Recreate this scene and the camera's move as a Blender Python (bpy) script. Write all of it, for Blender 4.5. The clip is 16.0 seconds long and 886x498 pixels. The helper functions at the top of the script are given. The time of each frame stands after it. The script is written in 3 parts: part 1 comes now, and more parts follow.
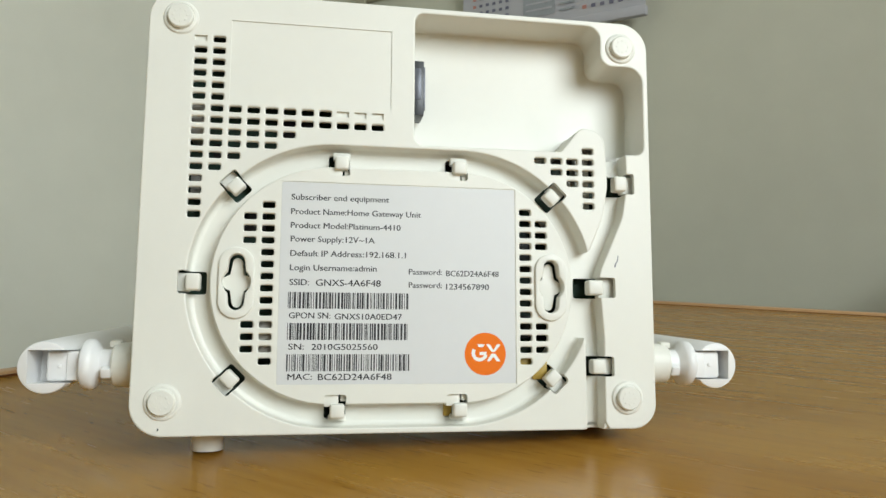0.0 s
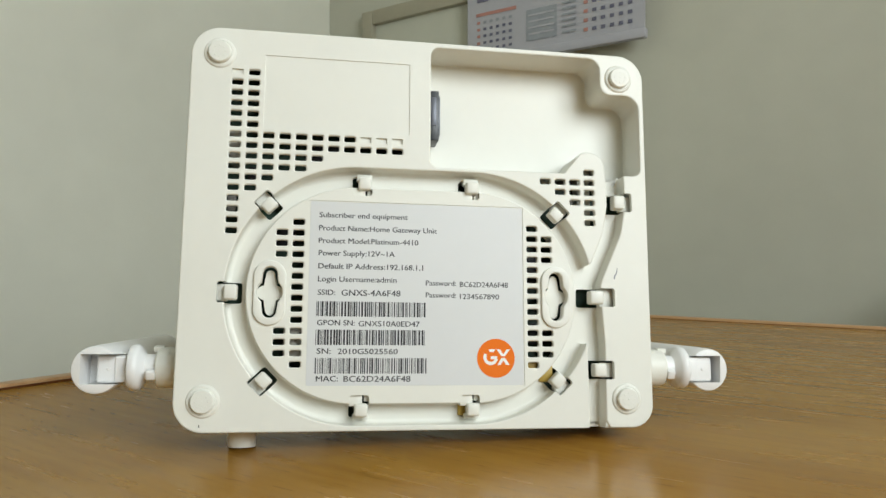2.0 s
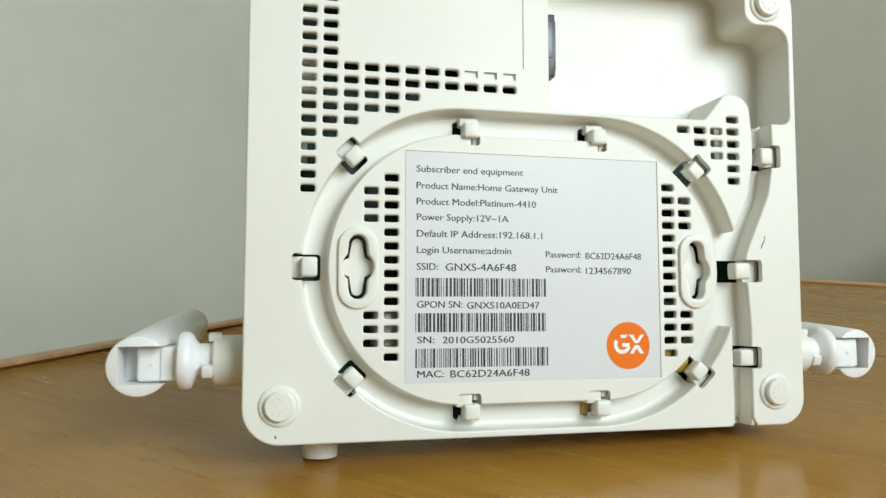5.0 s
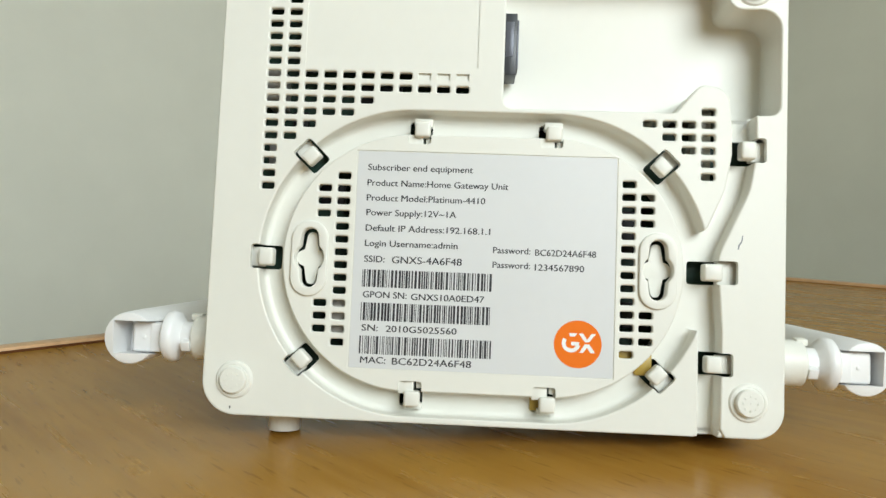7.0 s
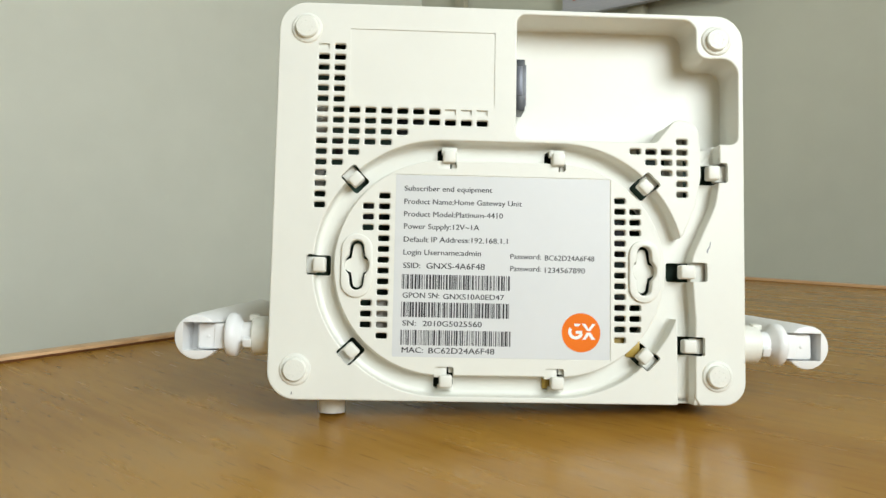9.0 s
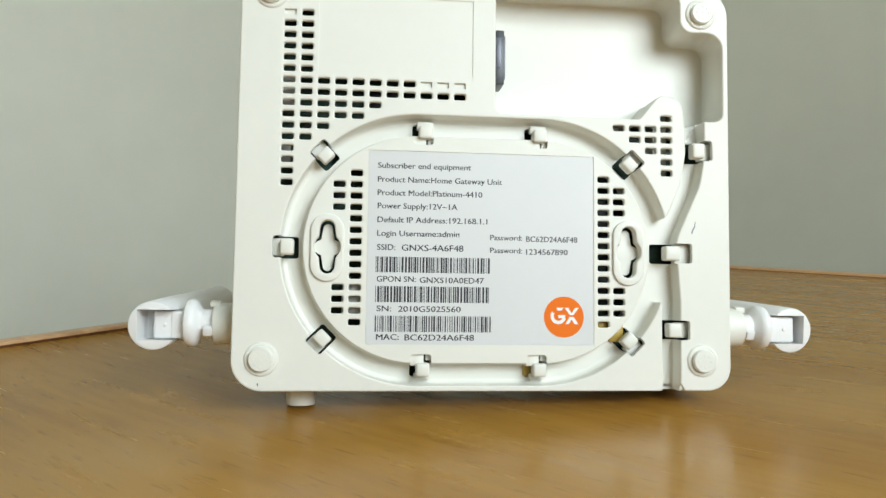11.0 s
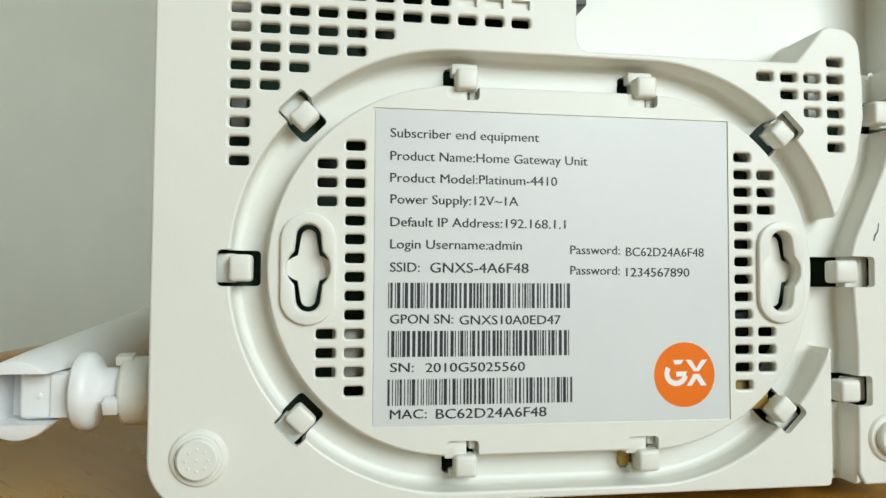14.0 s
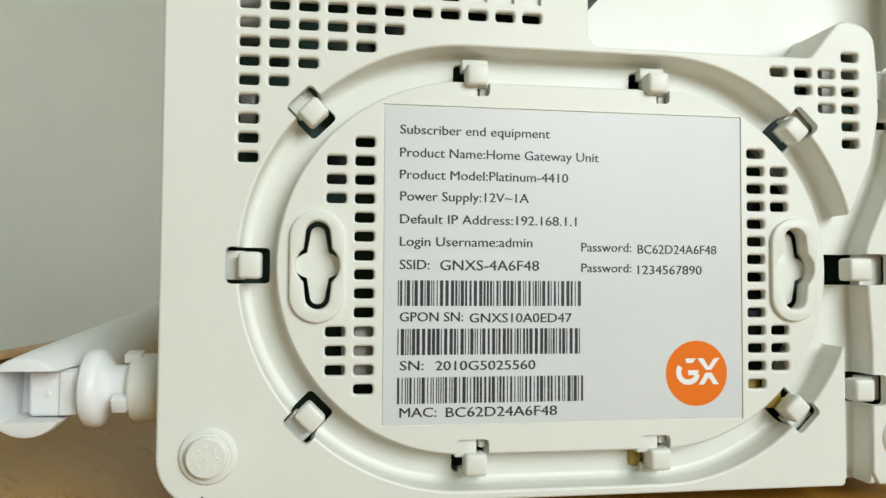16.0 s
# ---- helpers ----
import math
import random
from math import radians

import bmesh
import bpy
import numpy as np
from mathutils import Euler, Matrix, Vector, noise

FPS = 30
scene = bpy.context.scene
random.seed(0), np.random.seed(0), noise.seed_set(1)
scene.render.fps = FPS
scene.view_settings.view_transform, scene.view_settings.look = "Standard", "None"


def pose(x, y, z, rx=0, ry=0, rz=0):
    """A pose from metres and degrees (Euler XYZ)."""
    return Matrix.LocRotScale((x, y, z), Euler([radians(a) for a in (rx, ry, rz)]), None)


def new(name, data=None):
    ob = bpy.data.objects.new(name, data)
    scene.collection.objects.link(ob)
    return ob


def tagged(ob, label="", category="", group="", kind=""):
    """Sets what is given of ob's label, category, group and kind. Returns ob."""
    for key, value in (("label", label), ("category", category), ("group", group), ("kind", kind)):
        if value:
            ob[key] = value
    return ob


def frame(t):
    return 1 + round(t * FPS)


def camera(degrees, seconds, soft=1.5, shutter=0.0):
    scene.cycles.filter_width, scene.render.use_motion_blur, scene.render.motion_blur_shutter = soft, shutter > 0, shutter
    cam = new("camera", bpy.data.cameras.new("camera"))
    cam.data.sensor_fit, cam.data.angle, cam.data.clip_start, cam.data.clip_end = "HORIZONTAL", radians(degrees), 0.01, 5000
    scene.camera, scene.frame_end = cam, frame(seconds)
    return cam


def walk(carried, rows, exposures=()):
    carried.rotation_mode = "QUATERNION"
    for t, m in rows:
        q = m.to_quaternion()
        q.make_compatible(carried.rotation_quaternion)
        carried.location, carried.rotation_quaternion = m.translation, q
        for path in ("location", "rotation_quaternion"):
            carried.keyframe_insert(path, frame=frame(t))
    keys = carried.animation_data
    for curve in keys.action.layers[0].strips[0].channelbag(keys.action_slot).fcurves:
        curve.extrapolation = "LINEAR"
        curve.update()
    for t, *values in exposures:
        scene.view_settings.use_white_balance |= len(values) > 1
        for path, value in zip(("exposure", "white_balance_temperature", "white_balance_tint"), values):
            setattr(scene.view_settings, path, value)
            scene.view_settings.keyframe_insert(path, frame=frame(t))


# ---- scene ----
cam = camera(62.2, 16.0)
METRES, EYE = 0.465, 0.0739
LEAN_BACK, ROLL, TURN = -8.0, 1.5, -10.3
ROWS = [
    (0.0, 0.0065, 0.0006, -0.0023, 0.63, 7.01, -0.18),
    (0.5, 0.0066, -0.0012, -0.0032, 0.64, 7.6, -0.16),
    (1.0, 0.0049, -0.0042, -0.0035, 0.44, 8.47, -0.11),
    (1.5, 0.004, -0.0092, -0.0049, 0.24, 8.77, -0.05),
    (2.0, -0.0019, -0.0502, -0.0123, 0.86, 8.39, -0.14),
    (2.5, -0.0029, -0.0871, -0.0185, 1.88, 8.97, -0.37),
    (3.0, -0.023, -0.0615, -0.0142, -0.46, 6.93, -0.01),
    (3.5, -0.0887, -0.0077, -0.0036, -4.84, 7.02, 0.86),
    (4.0, -0.1448, 0.0498, 0.0086, -7.96, 5.06, 1.31),
    (4.2, -0.1598, 0.0622, 0.015, -9.28, 4.59, 1.21),
    (6.3, 0.024, 0.0555, 0.0118, 12.3, 3.68, -2.17),
    (6.5, 0.0354, 0.0537, 0.0098, 12.42, 4.72, -2.17),
    (7.0, 0.0513, 0.0566, 0.011, 12.74, 4.14, -2.29),
    (7.5, 0.0631, 0.0608, 0.0108, 12.32, 4.09, -2.19),
    (8.0, 0.0641, 0.0625, 0.0108, 12.14, 4.03, -2.19),
    (8.5, 0.015, 0.0375, 0.0107, 7.95, 3.84, -1.29),
    (9.0, 0.0055, -0.0505, 0.0045, 8.11, 4.6, -1.11),
    (9.2, 0.0168, -0.0736, 0.002, 6.12, 4.06, -1.21),
    (11.3, -0.0363, 0.0117, 0.0026, 4.23, 3.96, -0.66),
    (11.5, -0.0493, 0.0492, 0.0099, 4.3, 3.6, -0.64),
    (12.0, -0.0614, 0.1336, 0.027, 3.28, 2.32, -0.5),
    (12.5, -0.0637, 0.1591, 0.0281, 3.21, 1.97, -0.46),
    (13.0, -0.0699, 0.18, 0.0312, 1.71, 1.76, -0.23),
    (13.5, -0.0769, 0.19, 0.0328, 1.33, 1.52, -0.24),
    (14.0, -0.0751, 0.187, 0.0326, 1.59, 2.33, -0.29),
    (14.5, -0.0759, 0.185, 0.0334, 2.05, 1.88, -0.35),
    (15.0, -0.0749, 0.1808, 0.033, 2.28, 2.89, -0.4),
    (15.5, -0.0754, 0.1819, 0.0315, 2.26, 2.79, -0.37),
    (16.0, -0.0768, 0.1894, 0.0328, 2.09, 2.1, -0.35),
]
# the table top is z = 0; the router's face runs along x and leans back
BASE = pose(0, 0, EYE, LEAN_BACK, ROLL, 0)
walk(cam, [(t, BASE @ pose(0, 0, 0, 0, 0, TURN) @ pose(METRES * x, METRES * y, METRES * z, 90 + pitch, roll, yaw)) for t, x, y, z, yaw, pitch, roll in ROWS],
     exposures=[(0.0, -0.13, 6310, 9), (1.5, -0.26, 6320, 9), (2.5, -0.12, 6390, 9.5), (4.0, -0.09, 6100, 7), (6.5, -0.01, 6250, 8), (8.0, -0.04, 6300, 9),
                (9.0, 0.04, 6340, 9.5), (11.5, -0.04, 6040, 7), (12.0, -0.12, 6010, 5), (13.5, -0.16, 6120, 6), (16.0, -0.19, 6320, 7)])

# ---- light ----
world = bpy.data.worlds.new("sky")
scene.world = world
world.use_nodes = True
wn = world.node_tree.nodes
sky = wn.new("ShaderNodeTexSky")
sky.sky_type, sky.sun_disc = "NISHITA", False
sky.sun_elevation, sky.sun_rotation = radians(40), radians(140)
world.node_tree.links.new(sky.outputs[0], wn["Background"].inputs[0])
wn["Background"].inputs[1].default_value = 0.1

# room axes: U runs along the table's far-left edge, N to the left of it
U, N = Vector((0.71, 0.704, 0)), Vector((-0.704, 0.71, 0))
ROOM = Matrix(((-N.x, U.x, 0, 0), (-N.y, U.y, 0, 0), (0, 0, 1, 0), (0, 0, 0, 1)))  # local x = -N, y = U
WALL_L, WALL_FAR, WALL_R, WALL_BACK = -1.145, 1.15, 1.05, -2.4
FLOOR, CEILING = -0.75, 2.0
WIN = (-0.58, 0.30, 0.36, 1.16)   # unseen window added for light, right wall: y from, to, z from, to


def area_lamp(name, m, sx, sy, watts, colour):
    la = bpy.data.lights.new(name, "AREA")
    la.shape, la.size, la.size_y, la.energy, la.color = "RECTANGLE", sx, sy, watts, colour
    ob = new(name, la)
    ob.matrix_world = m
    return ob


# main lamp, added in the opening of a window that is out of view
area_lamp("added_key_light", ROOM @ pose(WALL_R + 0.05, (WIN[0] + WIN[1]) / 2, (WIN[2] + WIN[3]) / 2, 0, 90, 0), 0.78, 0.86, 25.6, (0.925, 0.99, 0.99))


# ---- materials ----
def material(name, colour, rough=0.5, metal=0.0, vary=0.06, scale=40.0, bump=0.0, bump_scale=400.0, coat=0.0, spec=0.5):
    """Principled surface with a two-scale tone variation and a fine relief."""
    m = bpy.data.materials.new(name)
    m.use_nodes = True
    nt = m.node_tree
    b = nt.nodes["Principled BSDF"]
    tc = nt.nodes.new("ShaderNodeTexCoord")
    n1, n2 = nt.nodes.new("ShaderNodeTexNoise"), nt.nodes.new("ShaderNodeTexNoise")
    n1.inputs["Scale"].default_value, n1.inputs["Detail"].default_value = scale, 4
    n2.inputs["Scale"].default_value, n2.inputs["Detail"].default_value = scale * 9, 3
    mix = nt.nodes.new("ShaderNodeMath")
    mix.operation = "MULTIPLY_ADD"
    mix.inputs[1].default_value = 0.35
    ramp = nt.nodes.new("ShaderNodeMapRange")
    ramp.inputs[1].default_value, ramp.inputs[2].default_value = 0.4, 0.95
    ramp.inputs[3].default_value, ramp.inputs[4].default_value = 1 - vary, 1 + vary
    col = nt.nodes.new("ShaderNodeVectorMath")
    col.operation = "SCALE"
    col.inputs[0].default_value = colour
    for n in (n1, n2):
        nt.links.new(tc.outputs["Object"], n.inputs["Vector"])
    nt.links.new(n2.outputs[0], mix.inputs[0])
    nt.links.new(n1.outputs[0], mix.inputs[2])
    nt.links.new(mix.outputs[0], ramp.inputs[0])
    nt.links.new(ramp.outputs[0], col.inputs["Scale"])
    nt.links.new(col.outputs[0], b.inputs["Base Color"])
    rr = nt.nodes.new("ShaderNodeMapRange")
    rr.inputs[1].default_value, rr.inputs[2].default_value = 0.3, 0.7
    rr.inputs[3].default_value, rr.inputs[4].default_value = max(rough - 0.06, 0.02), min(rough + 0.06, 1)
    nt.links.new(n1.outputs[0], rr.inputs[0])
    nt.links.new(rr.outputs[0], b.inputs["Roughness"])
    b.inputs["Metallic"].default_value = metal
    b.inputs["Coat Weight"].default_value = coat
    b.inputs["Specular IOR Level"].default_value = spec
    if bump:
        n3, bu = nt.nodes.new("ShaderNodeTexNoise"), nt.nodes.new("ShaderNodeBump")
        n3.inputs["Scale"].default_value, n3.inputs["Detail"].default_value = bump_scale, 3
        bu.inputs["Strength"].default_value, bu.inputs["Distance"].default_value = bump, 0.0003
        nt.links.new(tc.outputs["Object"], n3.inputs["Vector"])
        nt.links.new(n3.outputs[0], bu.inputs["Height"])
        nt.links.new(bu.outputs[0], b.inputs["Normal"])
    return m


def wood(name, dark, light, rough, stretch=(2.0, 60.0, 60.0), coat=0.0, spec=0.5, fleck=0.5, relief=0.10):
    """Varnished wood: long soft streaks, slow tone drift and short dark pores along the grain."""
    m = bpy.data.materials.new(name)
    m.use_nodes = True
    nt = m.node_tree
    b = nt.nodes["Principled BSDF"]
    tc, mp, mp2 = nt.nodes.new("ShaderNodeTexCoord"), nt.nodes.new("ShaderNodeMapping"), nt.nodes.new("ShaderNodeMapping")
    mp.inputs["Scale"].default_value = stretch
    mp2.inputs["Scale"].default_value = (stretch[0] * 24, stretch[1] * 17, stretch[2] * 17)
    n1, n2, n3, n4 = (nt.nodes.new("ShaderNodeTexNoise") for _ in range(4))
    for n, s, d in ((n1, 0.8, 5), (n2, 6.0, 5), (n3, 5.0, 3), (n4, 1.0, 2)):
        n.inputs["Scale"].default_value, n.inputs["Detail"].default_value = s, d
    n1.inputs["Distortion"].default_value = 0.8
    nt.links.new(tc.outputs["Object"], mp.inputs[0])
    nt.links.new(tc.outputs["Object"], mp2.inputs[0])
    nt.links.new(mp.outputs[0], n1.inputs["Vector"])
    nt.links.new(mp.outputs[0], n2.inputs["Vector"])
    nt.links.new(tc.outputs["Object"], n3.inputs["Vector"])
    nt.links.new(mp2.outputs[0], n4.inputs["Vector"])
    a, a2 = nt.nodes.new("ShaderNodeMath"), nt.nodes.new("ShaderNodeMath")
    a.operation = a2.operation = "MULTIPLY_ADD"
    a.inputs[1].default_value, a2.inputs[1].default_value = 0.35, 0.5
    nt.links.new(n2.outputs[0], a.inputs[0])
    nt.links.new(n1.outputs[0], a.inputs[2])
    nt.links.new(n3.outputs[0], a2.inputs[0])
    nt.links.new(a.outputs[0], a2.inputs[2])
    cr = nt.nodes.new("ShaderNodeValToRGB")
    cr.color_ramp.elements[0].position, cr.color_ramp.elements[1].position = 0.60, 1.0
    cr.color_ramp.elements[0].color, cr.color_ramp.elements[1].color = (*dark, 1), (*light, 1)
    nt.links.new(a2.outputs[0], cr.inputs[0])
    pore = nt.nodes.new("ShaderNodeMapRange")
    pore.inputs[1].default_value, pore.inputs[2].default_value = 0.62, 0.71
    pore.inputs[3].default_value, pore.inputs[4].default_value = 1.0, 1.0 - fleck
    nt.links.new(n4.outputs[0], pore.inputs[0])
    mul = nt.nodes.new("ShaderNodeVectorMath")
    mul.operation = "SCALE"
    nt.links.new(cr.outputs[0], mul.inputs[0])
    nt.links.new(pore.outputs[0], mul.inputs["Scale"])
    nt.links.new(mul.outputs[0], b.inputs["Base Color"])
    rr = nt.nodes.new("ShaderNodeMapRange")
    rr.inputs[1].default_value, rr.inputs[2].default_value = 0.3, 0.7
    rr.inputs[3].default_value, rr.inputs[4].default_value = max(rough - 0.05, 0.02), rough + 0.07
    nt.links.new(n2.outputs[0], rr.inputs[0])
    nt.links.new(rr.outputs[0], b.inputs["Roughness"])
    b.inputs["Coat Weight"].default_value = coat
    b.inputs["Specular IOR Level"].default_value = spec
    bu = nt.nodes.new("ShaderNodeBump")
    bu.inputs["Strength"].default_value, bu.inputs["Distance"].default_value = relief, 0.0004
    nt.links.new(n4.outputs[0], bu.inputs["Height"])
    nt.links.new(bu.outputs[0], b.inputs["Normal"])
    return m


CREAM = material("cream_plastic", (0.798, 0.793, 0.728), 0.42, vary=0.02, scale=25, bump=0.10, bump_scale=2600)
WHITE = material("white_plastic", (0.845, 0.845, 0.84), 0.38, vary=0.02, scale=30, bump=0.06, bump_scale=2000)
PAPER = material("label_paper", (0.69, 0.70, 0.705), 0.40, vary=0.02, scale=30, bump=0.03, bump_scale=900)
INK = material("label_ink", (0.018, 0.018, 0.024), 0.45, vary=0.15, scale=300)
ORANGE = material("orange_ink", (0.86, 0.187, 0.013), 0.55, vary=0.03, scale=60, spec=0.14)
LOGO_WHITE = material("white_ink", (0.88, 0.88, 0.88), 0.4, vary=0.02)
BOARD = material("green_circuit_board", (0.018, 0.055, 0.035), 0.5, vary=0.5, scale=120)
CHIP = material("black_chip", (0.012, 0.012, 0.013), 0.5, vary=0.2, scale=150)
SHIELD = material("tin_shield", (0.55, 0.52, 0.48), 0.45, metal=0.25, vary=0.15, scale=150)
SOCKET = material("black_socket_plastic", (0.03, 0.033, 0.038), 0.35, vary=0.1, scale=100)
SOCKET_GREY = material("grey_socket_insert", (0.10, 0.105, 0.125), 0.35, metal=0.3, vary=0.1, scale=100)
AMBER = material("amber_glue", (0.42, 0.29, 0.06), 0.35, vary=0.2, scale=200)
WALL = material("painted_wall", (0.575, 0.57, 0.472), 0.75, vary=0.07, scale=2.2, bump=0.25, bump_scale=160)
# same wall paint made lighter: brighter light and bounce put into the colour
WALL_LIT = material("lit_painted_wall", (0.80, 0.79, 0.685), 0.75, vary=0.06, scale=1.8, bump=0.25, bump_scale=160)
CEIL = material("ceiling_paint", (0.75, 0.75, 0.72), 0.8, vary=0.03, scale=2)
TILE = material("floor_tile", (0.42, 0.40, 0.36), 0.35, vary=0.12, scale=3)
TABLE = wood("table_veneer", (0.345, 0.160, 0.022), (0.465, 0.245, 0.042), 0.22, (3.0, 30.0, 30.0), spec=0.16, fleck=0.26, relief=0.008)
EDGE = wood("table_lipping", (0.42, 0.23, 0.10), (0.62, 0.38, 0.19), 0.4, (2.0, 60.0, 60.0), fleck=0.2)
SEAM = material("dark_brown_seam", (0.115, 0.042, 0.013), 0.7, vary=0.3, scale=60, spec=0.08)
PLY = wood("orange_plywood", (0.38, 0.16, 0.035), (0.55, 0.27, 0.07), 0.35, (3.0, 30.0, 30.0), fleck=0.2)
BEIGE = material("beige_frame_paint", (0.42, 0.39, 0.29), 0.5, vary=0.06, scale=10)
PANEL = material("board_panel", (0.58, 0.58, 0.48), 0.5, vary=0.05, scale=5)
CAL = material("calendar_paper", (0.47, 0.465, 0.50), 0.55, vary=0.04, scale=12)
CAL_BLUE = material("blue_print", (0.15, 0.15, 0.215), 0.5, vary=0.1)
CAL_RED = material("red_print", (0.50, 0.24, 0.20), 0.5, vary=0.1)
CAL_GREY = material("grey_print", (0.33, 0.35, 0.38), 0.5, vary=0.15, scale=30)
CABLE = material("dark_cable", (0.03, 0.033, 0.035), 0.5, vary=0.15, scale=50)
METAL = material("brushed_steel", (0.5, 0.5, 0.5), 0.35, metal=1.0, vary=0.08, scale=50)
GLASS = bpy.data.materials.new("window_glass")
GLASS.use_nodes = True
GLASS.node_tree.nodes["Principled BSDF"].inputs["Transmission Weight"].default_value = 1.0
GLASS.node_tree.nodes["Principled BSDF"].inputs["Roughness"].default_value = 0.02


# ---- building helpers ----
def finish(ob, mat, smooth=35):
    me = ob.data
    me.materials.clear()
    me.materials.append(mat)
    if smooth:
        me.polygons.foreach_set("use_smooth", [True] * len(me.polygons))
        me.set_sharp_from_angle(angle=radians(smooth))
    return ob


def mesh_of(name, bm):
    me = bpy.data.meshes.new(name)
    bmesh.ops.recalc_face_normals(bm, faces=bm.faces)
    bm.to_mesh(me)
    bm.free()
    return me


def part(name, bm, mat, parent=None, label="", smooth=35, flat=False):
    """Links a bmesh (or a mesh) as ONE mesh object under a thing or a part."""
    ob = new(name, mesh_of(name, bm) if isinstance(bm, bmesh.types.BMesh) else bm)
    finish(ob, mat, smooth)
    if flat:                                                     # broad faces stay truly flat between rounded rims
        for f in ob.data.polygons:
            f.use_smooth = abs(f.normal.y) < 0.9995
    if parent:
        ob.parent = parent
    return tagged(ob, label=label) if label else ob


def thing(name, label, category, m=None, group="", kind=""):
    ob = new(name)
    ob.empty_display_size = 0.02
    if m is not None:
        ob.matrix_world = m
    return tagged(ob, label, category, group, kind)


def box(bm, x0, x1, y0, y1, z0, z1, bevel=0.0, m=None, seg=2):
    r = bmesh.ops.create_cube(bm, size=1.0)
    vs = r["verts"]
    bmesh.ops.transform(bm, verts=vs, matrix=Matrix.Translation(((x0 + x1) / 2, (y0 + y1) / 2, (z0 + z1) / 2)) @ Matrix.Diagonal((x1 - x0, y1 - y0, z1 - z0, 1)))
    if m is not None:
        bmesh.ops.transform(bm, verts=vs, matrix=m)
    if bevel:
        es = list({e for v in vs for e in v.link_edges})
        bmesh.ops.bevel(bm, geom=es, offset=bevel, segments=seg, profile=0.5, affect="EDGES")
    return bm


def lathe(bm, profile, m, steps=40):
    """Turns (radius, height) pairs about the local z axis of m."""
    rings = []
    for r, h in profile:
        rings.append([bm.verts.new(m @ Vector((r * math.cos(2 * math.pi * k / steps), r * math.sin(2 * math.pi * k / steps), h))) for k in range(steps)])
    for a, b in zip(rings, rings[1:]):
        for k in range(steps):
            bm.faces.new((a[k], a[(k + 1) % steps], b[(k + 1) % steps], b[k]))
    bm.faces.new(rings[0][::-1])
    bm.faces.new(rings[-1])
    return bm


def rounded(verts, seg=7):
    """A closed or open run of corners (x, z, radius) as a polyline with arcs."""
    out, n = [], len(verts)
    for k, (x, z, r) in enumerate(verts):
        p, a, b = Vector((x, z)), Vector(verts[k - 1][:2]), Vector(verts[(k + 1) % n][:2])
        if r <= 0:
            out.append(p)
            continue
        da, db = (a - p).normalized(), (b - p).normalized()
        half = math.acos(max(-1, min(1, da.dot(db)))) / 2
        t = min(r / math.tan(half), 0.49 * (a - p).length, 0.49 * (b - p).length)
        if t < 1e-4:
            out.append(p)
            continue
        rr = t * math.tan(half)
        c = p + (da + db).normalized() * rr / math.sin(half)
        s, e = p + da * t - c, p + db * t - c
        turn = s.angle_signed(e)
        for i in range(seg + 1):
            q = -turn * i / seg
            out.append(c + Vector((s.x * math.cos(q) - s.y * math.sin(q), s.x * math.sin(q) + s.y * math.cos(q))))
    return out


def slab(name, loops, y0, y1, bevel=0.0):
    """A mesh filled between closed loops of (x, z) millimetres, from depth y0 (front) to y1, with rounded rims."""
    cu = bpy.data.curves.new(name, "CURVE")
    cu.dimensions, cu.fill_mode = "2D", "BOTH"
    cu.extrude, cu.bevel_depth, cu.bevel_resolution, cu.offset = ((y1 - y0) / 2 - bevel) / 1000, bevel / 1000, 2, -bevel / 1000
    for loop in loops:
        sp = cu.splines.new("POLY")
        sp.points.add(len(loop) - 1)
        for p, q in zip(sp.points, loop):
            p.co = (q[0] / 1000, q[1] / 1000, 0, 1)
        sp.use_cyclic_u = True
    ob = bpy.data.objects.new(name, cu)
    scene.collection.objects.link(ob)
    me = bpy.data.meshes.new_from_object(ob.evaluated_get(bpy.context.evaluated_depsgraph_get()))
    bpy.data.objects.remove(ob)
    bpy.data.curves.remove(cu)
    me.transform(Matrix.Translation((0, (y0 + y1) / 2000, 0)) @ Matrix.Rotation(radians(90), 4, "X"))
    bm = bmesh.new()
    bm.from_mesh(me)
    bmesh.ops.remove_doubles(bm, verts=bm.verts, dist=2e-6)
    bm.to_mesh(me)
    bm.free()
    me.name = name
    return me


def cut(me, cutter_bm):
    """Takes the cutters out of a mesh."""
    a, b = new("a", me), new("b", mesh_of("b", cutter_bm))
    mod = a.modifiers.new("cut", "BOOLEAN")
    mod.operation, mod.solver, mod.object = "DIFFERENCE", "EXACT", b
    mod.use_self = True
    out = bpy.data.meshes.new_from_object(a.evaluated_get(bpy.context.evaluated_depsgraph_get()))
    out.name = me.name
    for o in (a, b):
        bpy.data.objects.remove(o)
    return out


